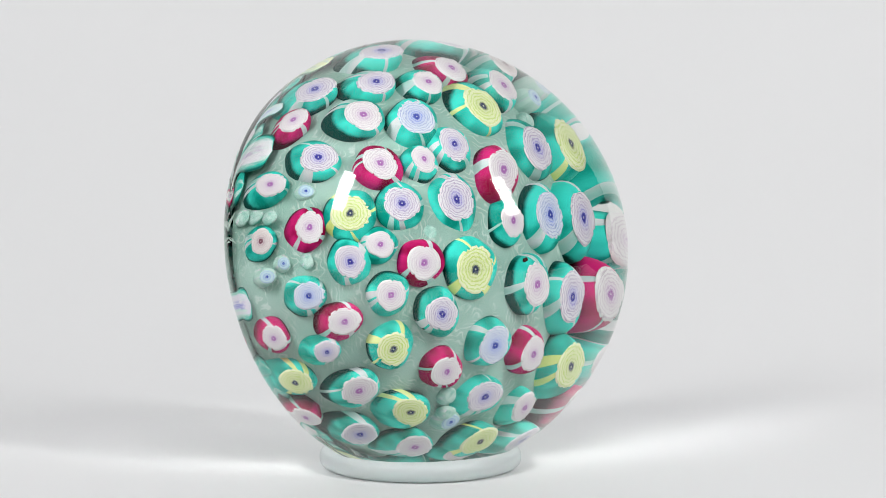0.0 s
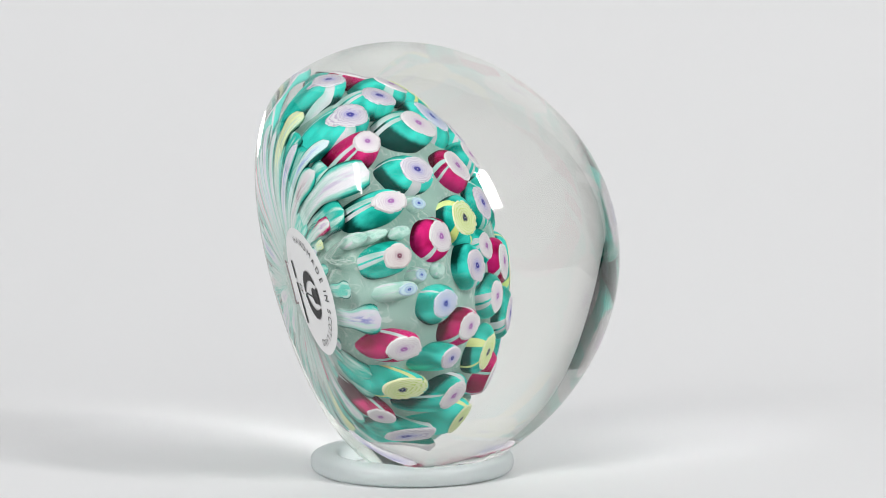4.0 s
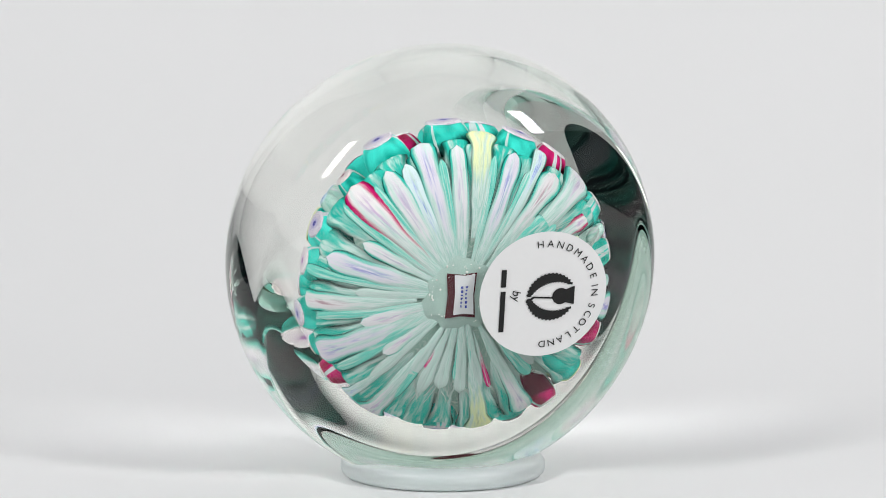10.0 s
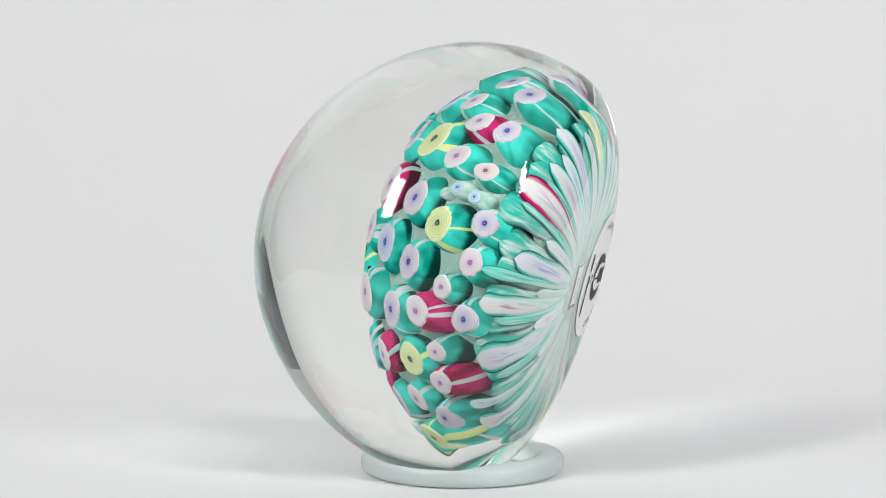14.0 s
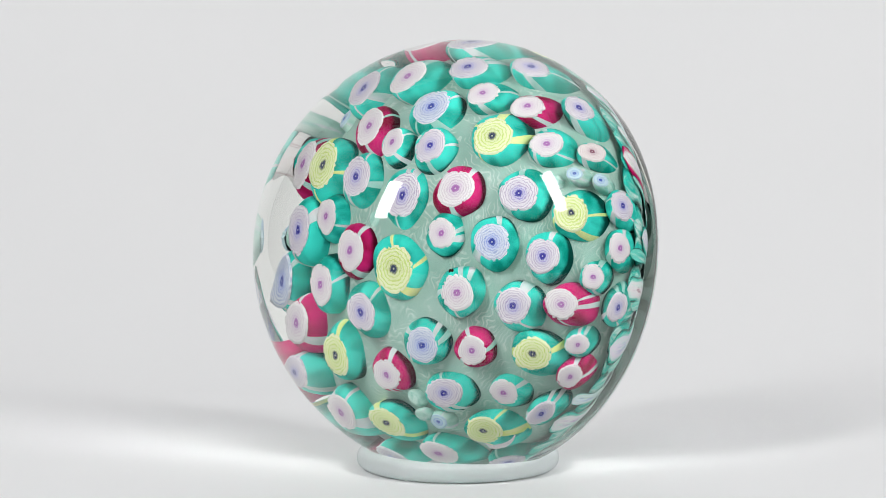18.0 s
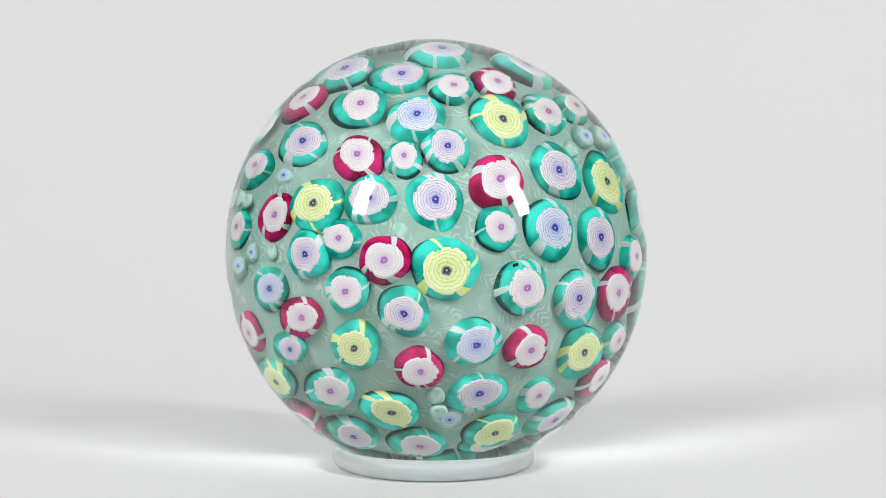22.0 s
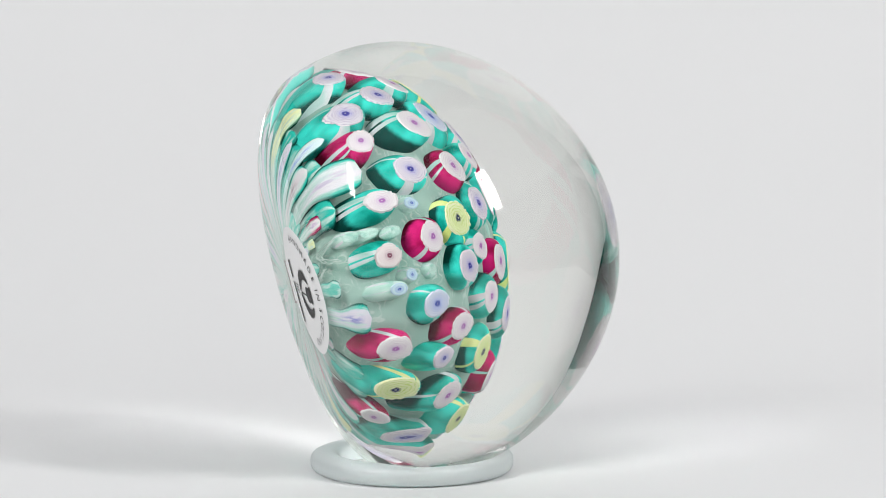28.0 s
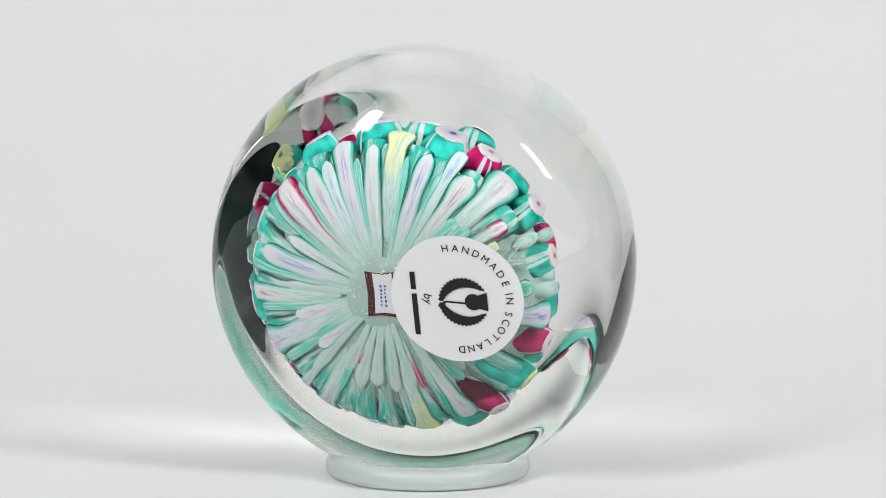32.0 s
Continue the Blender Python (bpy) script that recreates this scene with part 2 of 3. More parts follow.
# ------------------------------------------------------------------ the set
def box_mesh(name, lo, hi, mat):
    v = [(x, y, z) for x in (lo[0], hi[0]) for y in (lo[1], hi[1]) for z in (lo[2], hi[2])]
    f = [(0, 1, 3, 2), (4, 6, 7, 5), (0, 4, 5, 1), (2, 3, 7, 6), (1, 5, 7, 3), (0, 2, 6, 4)]
    return mesh_of(name, v, f, [mat], False)


def build_set():
    # one sheet of white paper: table, a soft bend, the back
    prof = [(-0.75, 0.0), (-0.1, 0.0), (0.085, 0.0)]
    prof += [(0.085 + 0.11 * math.sin(a), 0.11 - 0.11 * math.cos(a)) for a in np.linspace(0.08, math.pi / 2, 18)]
    prof += [(0.195, 0.3), (0.195, 0.5)]
    xs = (-0.215, -0.1, 0.1, 0.215)
    v = [(x, y, z) for y, z in prof for x in xs]
    k = len(xs)
    f = [(i * k + j, i * k + j + 1, (i + 1) * k + j + 1, (i + 1) * k + j) for i in range(len(prof) - 1) for j in range(k - 1)]
    sheet = new("backdrop", mesh_of("backdrop", v, f, [PAPER]))
    solid = sheet.modifiers.new("thickness", "SOLIDIFY")
    solid.thickness, solid.offset = 0.002, -1
    tagged(sheet, "seamless white paper sweep, table and back in one", "backdrop", kind="structure")
    # the dim room round the table, open to its bright ceiling
    room = (
        ("floor", (-1.3, -1.3, -0.1), (1.3, 1.3, -0.06)),
        ("wall_south", (-1.3, -1.4, -0.1), (1.3, -1.3, 0.75)),
        ("wall_north", (-1.3, 1.3, -0.1), (1.3, 1.4, 0.75)),
        ("wall_west", (-1.4, -1.4, -0.1), (-1.3, 1.4, 0.75)),
        ("wall_east", (1.3, -1.4, -0.1), (1.4, 1.4, 0.75)),
    )
    # wider than the sweep and unseen: added to bounce light up at the ball
    table = new("table", box_mesh("table", (-0.55, -0.75, -0.05), (0.55, 0.1, -0.0025), PAPER))
    tagged(table, "white table top under the paper sweep", "table", kind="structure")
    for name, lo, hi in room:
        ob = new(name, box_mesh(name, lo, hi, DARK_WALL))
        tagged(ob, "plain dark surface of the dim room", name.split("_")[0], kind="structure")


# ------------------------------------------------------------------ the paperweight
TILT = radians(11.32)
S_BASE, R_BALL, R_EDGE = -223.8, 380.7, 100.0
# axes of the paperweight when its base faces the camera; z runs from the base to the dome
BODY = Matrix(((1, 0, 0, -3.2 * U), (0, math.sin(TILT), math.cos(TILT), -45.2 * U), (0, -math.cos(TILT), math.sin(TILT), 384.6 * U), (0, 0, 0, 1)))


def ball(p):
    """The outer surface: a hand-shaped ball, a little flattened at the crown and faintly lobed, cut by a domed base with a rounded edge."""
    size = np.sqrt((p ** 2).sum(-1))
    x, y, z = (p[..., i] / np.maximum(size, 1e-6) for i in range(3))
    k = 1 - 0.0389 * np.maximum(0.0454 * x - 0.1018 * y + 0.9425 * z, 1e-9) ** 1.208
    k = k + -0.01659 * (1.5 * z * z - 0.5) + -0.01330 * (x * x - y * y) + -0.00525 * 2 * x * y + -0.00509 * x * z + -0.00927 * y * z
    k = k + 0.01728 * (2.5 * z ** 3 - 1.5 * z) + (0.00452 * x + 0.00078 * y) * (5 * z * z - 1)
    k = k + -0.00299 * x * (x * x - 3 * y * y) + -0.00246 * y * (3 * x * x - y * y) + z * (0.01600 * (x * x - y * y) + 0.00616 * 2 * x * y)
    k = k + 0.00400 * (35 * z ** 4 - 30 * z * z + 3) / 8 + (7 * z ** 3 - 3 * z) * (-0.00264 * x + 0.00381 * y)
    k = k + (7 * z * z - 1) * (0.00108 * (x * x - y * y) + -0.00061 * 2 * x * y)
    a = size - R_BALL * k + R_EDGE
    b = S_BASE + 0.000052 * (p[..., 0] ** 2 + p[..., 1] ** 2) + 0.0852 * p[..., 0] + 0.0622 * p[..., 1] - p[..., 2] + R_EDGE
    both = np.hypot(np.maximum(a, 0), np.maximum(b, 0)) - R_EDGE
    return np.where((a > 0) & (b > 0), both, np.maximum(a, b) - R_EDGE)


MID = -94.9  # height of the cushion's widest ring


def cushion(p, mid=MID, wide=261.5, up=200.3, down=92.3, pu=1.843, pd=2.656):
    """The layer of the canes' ends: a cushion whose crown leans a little to one side."""
    s = p[..., 2] - mid
    high = np.maximum(s, 0)
    r = np.hypot(p[..., 0] - 5.5 - 0.0672 * high, p[..., 1] + 0.0485 * high) / wide
    u, e = np.where(s > 0, s / up, -s / down), np.where(s > 0, pu, pd)
    return (r ** e + u ** e) ** (1 / e) - 1


def on_cushion(lon, pol):
    """The point of the cane layer at a longitude and an angle from the crown, and its outward normal."""
    a, b = radians(lon), radians(pol)
    d = np.array([math.sin(b) * math.cos(a), math.sin(b) * math.sin(a), math.cos(b)])
    c = np.array([0, 0, MID])
    lo, hi = 0.0, 500.0
    for _ in range(40):
        mid = (lo + hi) / 2
        lo, hi = (lo, mid) if cushion(c + d * mid) > 0 else (mid, hi)
    p = c + d * lo
    g = np.array([cushion(p + e) - cushion(p - e) for e in np.eye(3) * 0.05])
    return Vector(p), Vector(g).normalized()


def cane_body(name, main, stripe, stripes, seed, lean):
    """A barrel of cane glass, one unit across and one deep: it swells under the cut end, has a few
    milky stripes; its tail leans towards the base."""
    rnd = random.Random(seed)
    prof = [(0.82, 0.0), (0.89, -0.012), (0.98, -0.045), (1.08, -0.10), (1.16, -0.17), (1.20, -0.26), (1.21, -0.38), (1.20, -0.52), (1.12, -0.68), (0.96, -0.84), (0.72, -1.0), (0.4, -1.12)]
    n = 48
    at = sorted(rnd.uniform(-2, 2) + (k + rnd.random()) * n / stripes for k in range(stripes))
    wide = [rnd.choice((0.6, 1.1, 1.1, 1.6)) for _ in at]
    ph = [rnd.uniform(0, 6.3) for _ in range(3)]
    v, f, slot = [], [], []
    for i, (r, z) in enumerate(prof):
        for j in range(n):
            a = 2 * math.pi * j / n + 0.05 * i
            q = r * (1 + 0.035 * math.sin(2 * a + ph[2]) + 0.03 * math.sin(3 * a + ph[0]) + 0.02 * math.sin(5 * a + ph[1]))
            v.append((q * math.cos(a), q * math.sin(a) + lean * (z + 0.25 * z * z), z))
    for i in range(len(prof) - 1):
        for j in range(n):
            f.append((i * n + j, (i + 1) * n + j, (i + 1) * n + (j + 1) % n, i * n + (j + 1) % n))
            slot.append(int(any(abs((j + 0.5 - k + n / 2) % n - n / 2) < w for k, w in zip(at, wide))))
    f += [tuple(range(n)), tuple(reversed(range((len(prof) - 1) * n, len(prof) * n)))]
    slot += [0, 0]
    me = mesh_of(name, v, f, [main, stripe])
    me.polygons.foreach_set("material_index", slot)
    return me


def cane_face(name, mat, seed):
    """The cut end: a slightly domed disc with a ragged rim that folds over the barrel."""
    rnd = random.Random(seed)
    n = 60
    rim = []
    for j in range(n):
        a = 2 * math.pi * j / n
        notch = -0.10 if rnd.random() < 0.06 else 0.0
        rim.append(1.0 + 0.045 * math.sin(2 * a + seed) + 0.03 * math.sin(3 * a + 5 * seed) + 0.018 * math.sin(5 * a + 2 * seed) + rnd.uniform(-0.022, 0.022) + notch)
    v, f = [(0, 0, 0.041)], []
    rows = ((0.3, 0.040), (0.6, 0.036), (0.85, 0.028), (0.98, 0.018), (1.0, 0.0))
    for r, z in rows:
        for j in range(n):
            a, q = 2 * math.pi * j / n, r * (1 + (rim[j] - 1) * r)
            v.append((0.87 * q * math.cos(a), 0.87 * q * math.sin(a), z))
    for j in range(n):
        f.append((0, 1 + j, 1 + (j + 1) % n))
        for i in range(len(rows) - 1):
            a, b = 1 + i * n, 1 + (i + 1) * n
            f.append((a + j, b + j, b + (j + 1) % n, a + (j + 1) % n))
    return mesh_of(name, v, f, [mat])


def petal_mesh(name, lon, pol, wide, inner, mat, sink=4.0):
    """A cane drawn down to the base: a long tapered petal on the underside, from its rounded outer end to the middle."""
    rows, cols = 26, 11
    v, f, uv = [], [], []
    for i in range(rows):
        u = i / (rows - 1)
        b = pol + (inner - pol) * (u ** 1.15)
        p, n = on_cushion(lon, b)
        r0 = math.hypot(p.x, p.y)
        round_end = max(0.0, 1 - (1 - min(1.0, u / 0.17)) ** 2) ** 0.55
        wave = 1 + 0.11 * math.sin(9 * u + 3 * lon) + 0.07 * math.sin(23 * u + lon)
        half = max(1.2, 0.70 * wide * round_end * wave * (1 - 0.88 * u ** 0.62))
        sway = 0.10 * wide * math.sin(5 * u + 2 * lon) * u * (1 - u)
        side = Vector((-math.sin(radians(lon)), math.cos(radians(lon)), 0))
        for j in range(cols):
            c = -1 + 2 * j / (cols - 1)
            h = 0.2 * half * math.sqrt(max(0.0, 1 - c * c)) - 0.06 * half
            q = p + side * (half * c + sway) + n * (min(h, 6) - sink)
            v.append(q * U)
            uv.append((u, c))
    for i in range(rows - 1):
        for j in range(cols - 1):
            f.append((i * cols + j, i * cols + j + 1, (i + 1) * cols + j + 1, (i + 1) * cols + j))
    me = mesh_of(name, v, f, [mat])
    layer = me.uv_layers.new(name="along")
    for loop in me.loops:
        layer.data[loop.index].uv = uv[loop.vertex_index]
    return me


def lace_tuft(name, lon, pol, wide, count):
    """Nested bent white threads between the canes, each a thin tube lying on the cushion."""
    rnd = random.Random(int(lon * 7 + pol))
    v, f, sides = [], [], 5
    for k in range(count):
        start, drop = len(v), rnd.uniform(5.5, 9)
        half, n = wide * rnd.uniform(0.75, 1.1) * (1 - 0.35 * k / count), 15
        for i in range(n):
            c = -1 + 2 * i / (n - 1)
            b = pol + 1.5 * k + drop * (1 - abs(c) ** 1.4) + 0.8 * math.sin(5 * c + k) + rnd.uniform(-0.2, 0.2)
            p, up = on_cushion(lon + half * c, b)
            up = -up if up.dot(p - Vector((0, 0, MID))) < 0 else up
            side = Vector((-math.sin(radians(lon)), math.cos(radians(lon)), 0))
            down = up.cross(side)
            for j in range(sides):
                a = 2 * math.pi * j / sides
                v.append((p + up * (1.5 * math.cos(a) - 5.5) + down * (1.5 * math.sin(a))) * U)
        for i in range(n - 1):
            for j in range(sides):
                a, d = start + i * sides, (j + 1) % sides
                f.append((a + j, a + d, a + sides + d, a + sides + j))
    return mesh_of(name, v, f, [THREAD])


# longitude, angle from the crown, half width in degrees, threads
TUFTS = [(76, 110, 7, 9), (89, 110, 6, 10), (101, 109, 7, 10), (117, 107, 7, 10), (138, 108, 5, 8), (-6, 103, 6, 8), (19, 110, 6, 8), (-17, 96, 5, 6), (50, 105, 5, 8), (-38, 105, 5, 6), (158, 108, 4, 6)]
# longitude, angle from the crown, width and height of the cut end, lift over the cushion (tenths of a millimetre)
CROWN = {
    "lilac": [(-78.3, 18.8, 64, 70, -8), (55.3, 29.3, 59, 54, 3), (-34.6, 34.5, 56, 61, -2), (-93.2, 37.9, 53, 56, 0), (0.1, 51.6, 54, 54, 3), (-147.5, 54.7, 59, 59, -4), (160.8, 55.9, 56, 56, -1), (104.4, 58.3, 63, 51, -6), (-175.6, 62.2, 57, 51, -2)],
    "blue": [(107.3, 38.5, 61, 55, 0), (-170.4, 42.9, 61, 60, 1), (-81, 51.5, 64, 62, 0)],
    "white": [(-161, 21.8, 48, 48, 2), (153.4, 33.9, 58, 57, 5), (-7.2, 40.3, 43, 48, -2), (21.6, 40.6, 50, 54, 3), (-67, 37, 40, 46, 5), (-96.9, 63.2, 46, 47, 0)],
    "ruby": [(9.8, 24.2, 55, 58, -1), (-130.5, 32.8, 59, 63, 2), (77.9, 47.8, 53, 51, 0), (-49.3, 47.7, 52, 60, 1), (131.2, 51.4, 49, 51, -1), (24, 59.7, 46, 53, -2)],
    "lime": [(86.3, 8.7, 75, 68, -2), (46.5, 50.8, 55, 60, 0), (-21.6, 51.7, 62, 66, -1), (-117.1, 54.4, 62, 65, 0), (72.4, 65.8, 63, 50, 2)],
}
SIDE = {
    "lilac": [(-41.7, 67.7, 50, 62, -1), (-80.9, 70.4, 57, 53, 0), (31.9, 70, 36, 47, 2), (65.8, 82.5, 53, 55, 6), (-95, 82.3, 60, 51, 2), (-68.1, 83.7, 60, 62, 0), (126.4, 84.4, 54, 38, 2), (-118.9, 85, 55, 45, 6), (170.6, 91.6, 51, 40, 5), (-155.3, 90.7, 47, 48, -2), (96.7, 93.9, 48, 46, -5)],
    "blue": [(10.4, 68.5, 46, 52, -5)],
    "white": [(-63.6, 62, 55, 60, 7), (125.1, 70.5, 42, 47, -5), (51.2, 69.7, 50, 62, 3), (-130.2, 69.3, 46, 52, 0), (85, 79.1, 57, 50, 2), (-29.6, 81.4, 42, 58, 0), (179.2, 80.6, 39, 38, -2), (155.2, 81.9, 37, 38, 1), (-169.8, 89.5, 48, 44, -4), (106.3, 83.2, 52, 40, -8)],
    "rose": [(-10.8, 83, 41, 46, -4), (-135.8, 83.6, 36, 44, -5)],
    "ruby": [(-14.8, 65.3, 50, 48, -6), (-111.7, 70.8, 46, 51, -3), (167.6, 71.8, 49, 55, 4), (-53.7, 82.3, 50, 46, 2), (21.7, 85.8, 43, 51, -2), (143.7, 84.5, 46, 40, 4), (52.2, 92.8, 41, 56, 7)],
    "lime": [(145.7, 69.8, 55, 62, 0), (-158.5, 72, 58, 58, -2), (107.7, 76.3, 57, 54, 2), (38.3, 86.4, 50, 63, 1)],
}
# longitude, angle of the outer end from the crown, width, angle of the inner end
UNDER = {
    "lilac": [(9, 91, 54, 128), (156, 95, 60, 152), (-106, 95, 46, 163), (-70, 99, 36, 163), (-164, 102, 44, 163), (-23, 110, 20, 133)],
    "white": [(-42, 85, 58, 134), (-93, 99, 36, 163), (-122, 100, 42, 163), (-151, 110, 26, 163), (165, 113, 36, 163), (143, 115, 30, 163), (124, 91, 48, 128), (61, 97, 40, 141), (25, 108, 24, 119)],
    "rose": [(-52, 99, 42, 146), (177, 95, 44, 138)],
    "ruby": [(-136, 96, 52, 163), (-30, 101, 30, 117)],
    "lime": [(80, 96, 46, 128), (-83, 91, 50, 130), (-24, 106, 22, 113)],
    "small": [(-60, 91, 28, 139), (-114, 101, 30, 160), (135, 91, 28, 117)],
    "green": [(-3, 100, 34, 117), (101, 116, 16, 160), (93, 118, 10, 160), (121, 106, 22, 163), (80, 112, 18, 160), (50, 110, 24, 149), (32, 107, 20, 146), (2, 109, 24, 147), (-13, 107, 22, 140), (-43, 111, 40, 142), (152, 110, 36, 160), (15, 118, 34, 147), (-78, 102, 18, 163), (-100, 103, 16, 163), (-129, 102, 18, 163), (-143, 99, 22, 160), (171, 100, 20, 163), (147, 100, 20, 160), (-37, 110, 18, 143), (-62, 103, 18, 160), (-171, 94, 20, 160)],
    "pale": [(89, 113, 26, 163), (101, 114, 26, 163), (111, 111, 24, 163), (78, 114, 22, 163), (121, 112, 24, 163), (60, 109, 22, 163), (45, 112, 24, 163), (-8, 116, 24, 163), (24, 114, 22, 163), (-50, 112, 18, 163), (-177, 112, 20, 163), (-132, 111, 14, 163), (136, 107, 20, 163)],
    "wine": [(114, 120, 13, 140), (72, 113, 11, 143), (109, 126, 8, 163)],
}
SMALL = [(1.2, 82, 22, 31, -4), (-143.7, 75.2, 22, 27, -2), (-146.8, 83.6, 23, 24, -1), (93, 68.1, 29, 28, -5), (-2.6, 75.6, 20, 22, -11), (-29.2, 69.2, 21, 26, -14)]
TINY = [(-23.4, 19.5, 22, 24, -14), (87.4, 57.5, 18, 22, -7), (89, 63, 17, 18, 0), (-144.5, 67.7, 16, 20, -10), (-19, 10.7, 20, 20, -14), (-2.4, 66.7, 18, 16, -11), (-20.3, 92.2, 18, 24, -9), (-20.1, 86.6, 16, 22, -14), (-18.7, 78.9, 16, 18, 0)]
TALK = {
    "lilac": "sea-green glass cane with a lilac ringed end",
    "blue": "sea-green glass cane with a pale blue ringed end",
    "white": "sea-green glass cane with a white ringed end",
    "rose": "sea-green glass cane with a rose-tinted end",
    "ruby": "ruby red glass cane with a white ringed end",
    "lime": "green and lime striped cane with a lime ringed end",
    "small": "slim green cane with a small blue end",
    "tiny": "tiny clear green glass rod end",
}


def surface_z(x, y):
    """Where the base's glass lies under a point (x, y) of the base."""
    lo, hi = S_BASE - 5, 0.0
    for _ in range(36):
        mid = (lo + hi) / 2
        lo, hi = (mid, hi) if ball(np.array([x, y, mid])) > 0 else (lo, mid)
    return lo


def drape(me, lift):
    """Lays a flat mesh, drawn in base coordinates, on the base's glass."""
    for v in me.vertices:
        v.co.z = (surface_z(v.co.x / U, v.co.y / U) - lift) * U + v.co.z
    me.update()
    return me


def flat(name, loops, mat, lift, parent, holes=()):
    """A thin flat shape on the base from one or more outlines (tenths of a millimetre)."""
    bm = bmesh.new()
    for loop in loops:
        bm.faces.new([bm.verts.new((x * U, y * U, 0)) for x, y in loop])
    bmesh.ops.triangulate(bm, faces=bm.faces[:])
    bmesh.ops.subdivide_edges(bm, edges=bm.edges[:], cuts=1)
    bmesh.ops.triangulate(bm, faces=bm.faces[:])
    me = bpy.data.meshes.new(name)
    bm.to_mesh(me)
    bm.free()
    me.materials.append(mat)
    return put(name, drape(me, lift), parent)


def lettering(name, text, size, m, mat, lift, parent, shear=0.0):
    """Letters of the built-in font as a mesh on the base; m places them in the base's plane."""
    cu = bpy.data.curves.new(name, "FONT")
    cu.body, cu.size, cu.align_x, cu.align_y, cu.shear = text, size * U, "CENTER", "CENTER", shear
    tmp = bpy.data.objects.new(name, cu)
    me = bpy.data.meshes.new_from_object(tmp)
    bpy.data.objects.remove(tmp)
    me.transform(m)
    me.materials.clear()
    me.materials.append(mat)
    for v in me.vertices:
        v.co.z = 0
    return put(name, drape(me, lift), parent)


def build_label(thing):
    cx, cy, rad = 140.0, -4.0, 115.0
    # round paper disc, laid on the glass
    v, f, n = [], [], 64
    rows = (0.0, 20, 40, 60, 80, 95, 106, rad)
    for r in rows[1:]:
        for j in range(n):
            a = 2 * math.pi * j / n
            v.append(((cx + r * math.cos(a)) * U, (cy + r * math.sin(a)) * U, 0))
    k = len(rows) - 1
    v.append((cx * U, cy * U, 0))
    for j in range(n):
        f.append((len(v) - 1, (j + 1) % n, j))
        for i in range(k - 1):
            f.append((i * n + j, i * n + (j + 1) % n, (i + 1) * n + (j + 1) % n, (i + 1) * n + j))
    label = put("label", drape(mesh_of("label", v, f, [STICKER]), 1.0), thing, BODY, "round white paper label with black print")
    # its print reads with the base seen from outside: x to the right, y down there; the label lies turned a quarter
    up, lift = 0.0, 2.2

    def spot(r, a):
        """A place on the label, a clockwise from the label's top; the top lies to the right."""
        return cx + r * math.cos(a), cy + r * math.sin(a)

    for word, first, last in (("HANDMADE", -97, -18), ("IN", -6, 2), ("SCOTLAND", 17, 89)):
        for i, ch in enumerate(word):
            a = radians(first + (last - first) * i / (len(word) - 1))
            x, y = spot(92, a)
            lettering("letter", ch, 18, Matrix.Translation((x * U, y * U, 0)) @ glyph(a), INK, lift, label)
    x, y = spot(-50, 0.0)
    lettering("letter", "by", 21, Matrix.Translation((x * U, (y - 1) * U, 0)) @ glyph(0), INK, lift, label, 0.25)
    # the maker's name as two plain bars
    for y0, y1 in ((-53, -21), (-13, 62)):
        flat("name_bar", [[(cx - 78, y0), (cx - 69, y0), (cx - 69, y1), (cx - 78, y1)]], INK, lift, label)
    build_badge(label, cx + 13, cy + 5, lift)


def glyph(a):
    """Turns a letter on the base: upright along the direction a, not mirrored for one who looks at the base."""
    u = Vector((math.cos(a), math.sin(a), 0))  # the letter's up
    r = Vector((-math.sin(a), math.cos(a), 0))  # the letter's right
    return Matrix(((r.x, u.x, 0, 0), (r.y, u.y, 0, 0), (0, 0, 1, 0), (0, 0, 0, 1)))


def build_badge(label, x, y, lift):
    """The black emblem: two toothed curved leaves round a bulb."""
    for side in (-1, 1):
        out, n = [], 32
        for i in range(n + 1):
            a = radians(178 - 150 * i / n) * side
            r = 43 + (2 if i % 2 else -1)
            out.append((x + r * math.cos(a), y + r * math.sin(a)))
        for i in range(n, -1, -1):
            a = radians(178 - 150 * i / n) * side
            r = 43 - 18 * math.sin(math.pi * min(1, (i + 2.0) / (n + 2))) ** 0.6 + (1.3 if i % 2 else -1)
            out.append((x + r * math.cos(a), y + r * math.sin(a)))
        # narrow strips keep the outline true
        for i in range(n):
            q = [out[i], out[i + 1], out[2 * n - i], out[2 * n + 1 - i]]
            flat_strip.append(q)
        flat("leaf_print", [s for s in flat_strip], INK, lift, label)
        flat_strip.clear()
    bulb = [(x + 17 + 15 * math.cos(a), y + 15 * math.sin(a)) for a in np.linspace(0, 2 * math.pi, 25)[:-1]]
    flat("bulb_print", [bulb], INK, lift, label)
    flat("crown_print", [[(x + 22, y - 11), (x + 42, y - 18), (x + 42, y + 16), (x + 22, y + 11)]], INK, lift + 0.3, label)
    flat("stem_print", [[(x - 46, y + 7), (x - 43, y + 10), (x - 30, y + 1), (x - 32, y - 2)], [(x - 32, y - 2), (x - 32, y + 1), (x + 5, y + 4), (x + 5, y + 1)]], INK, lift + 0.3, label)


flat_strip = []


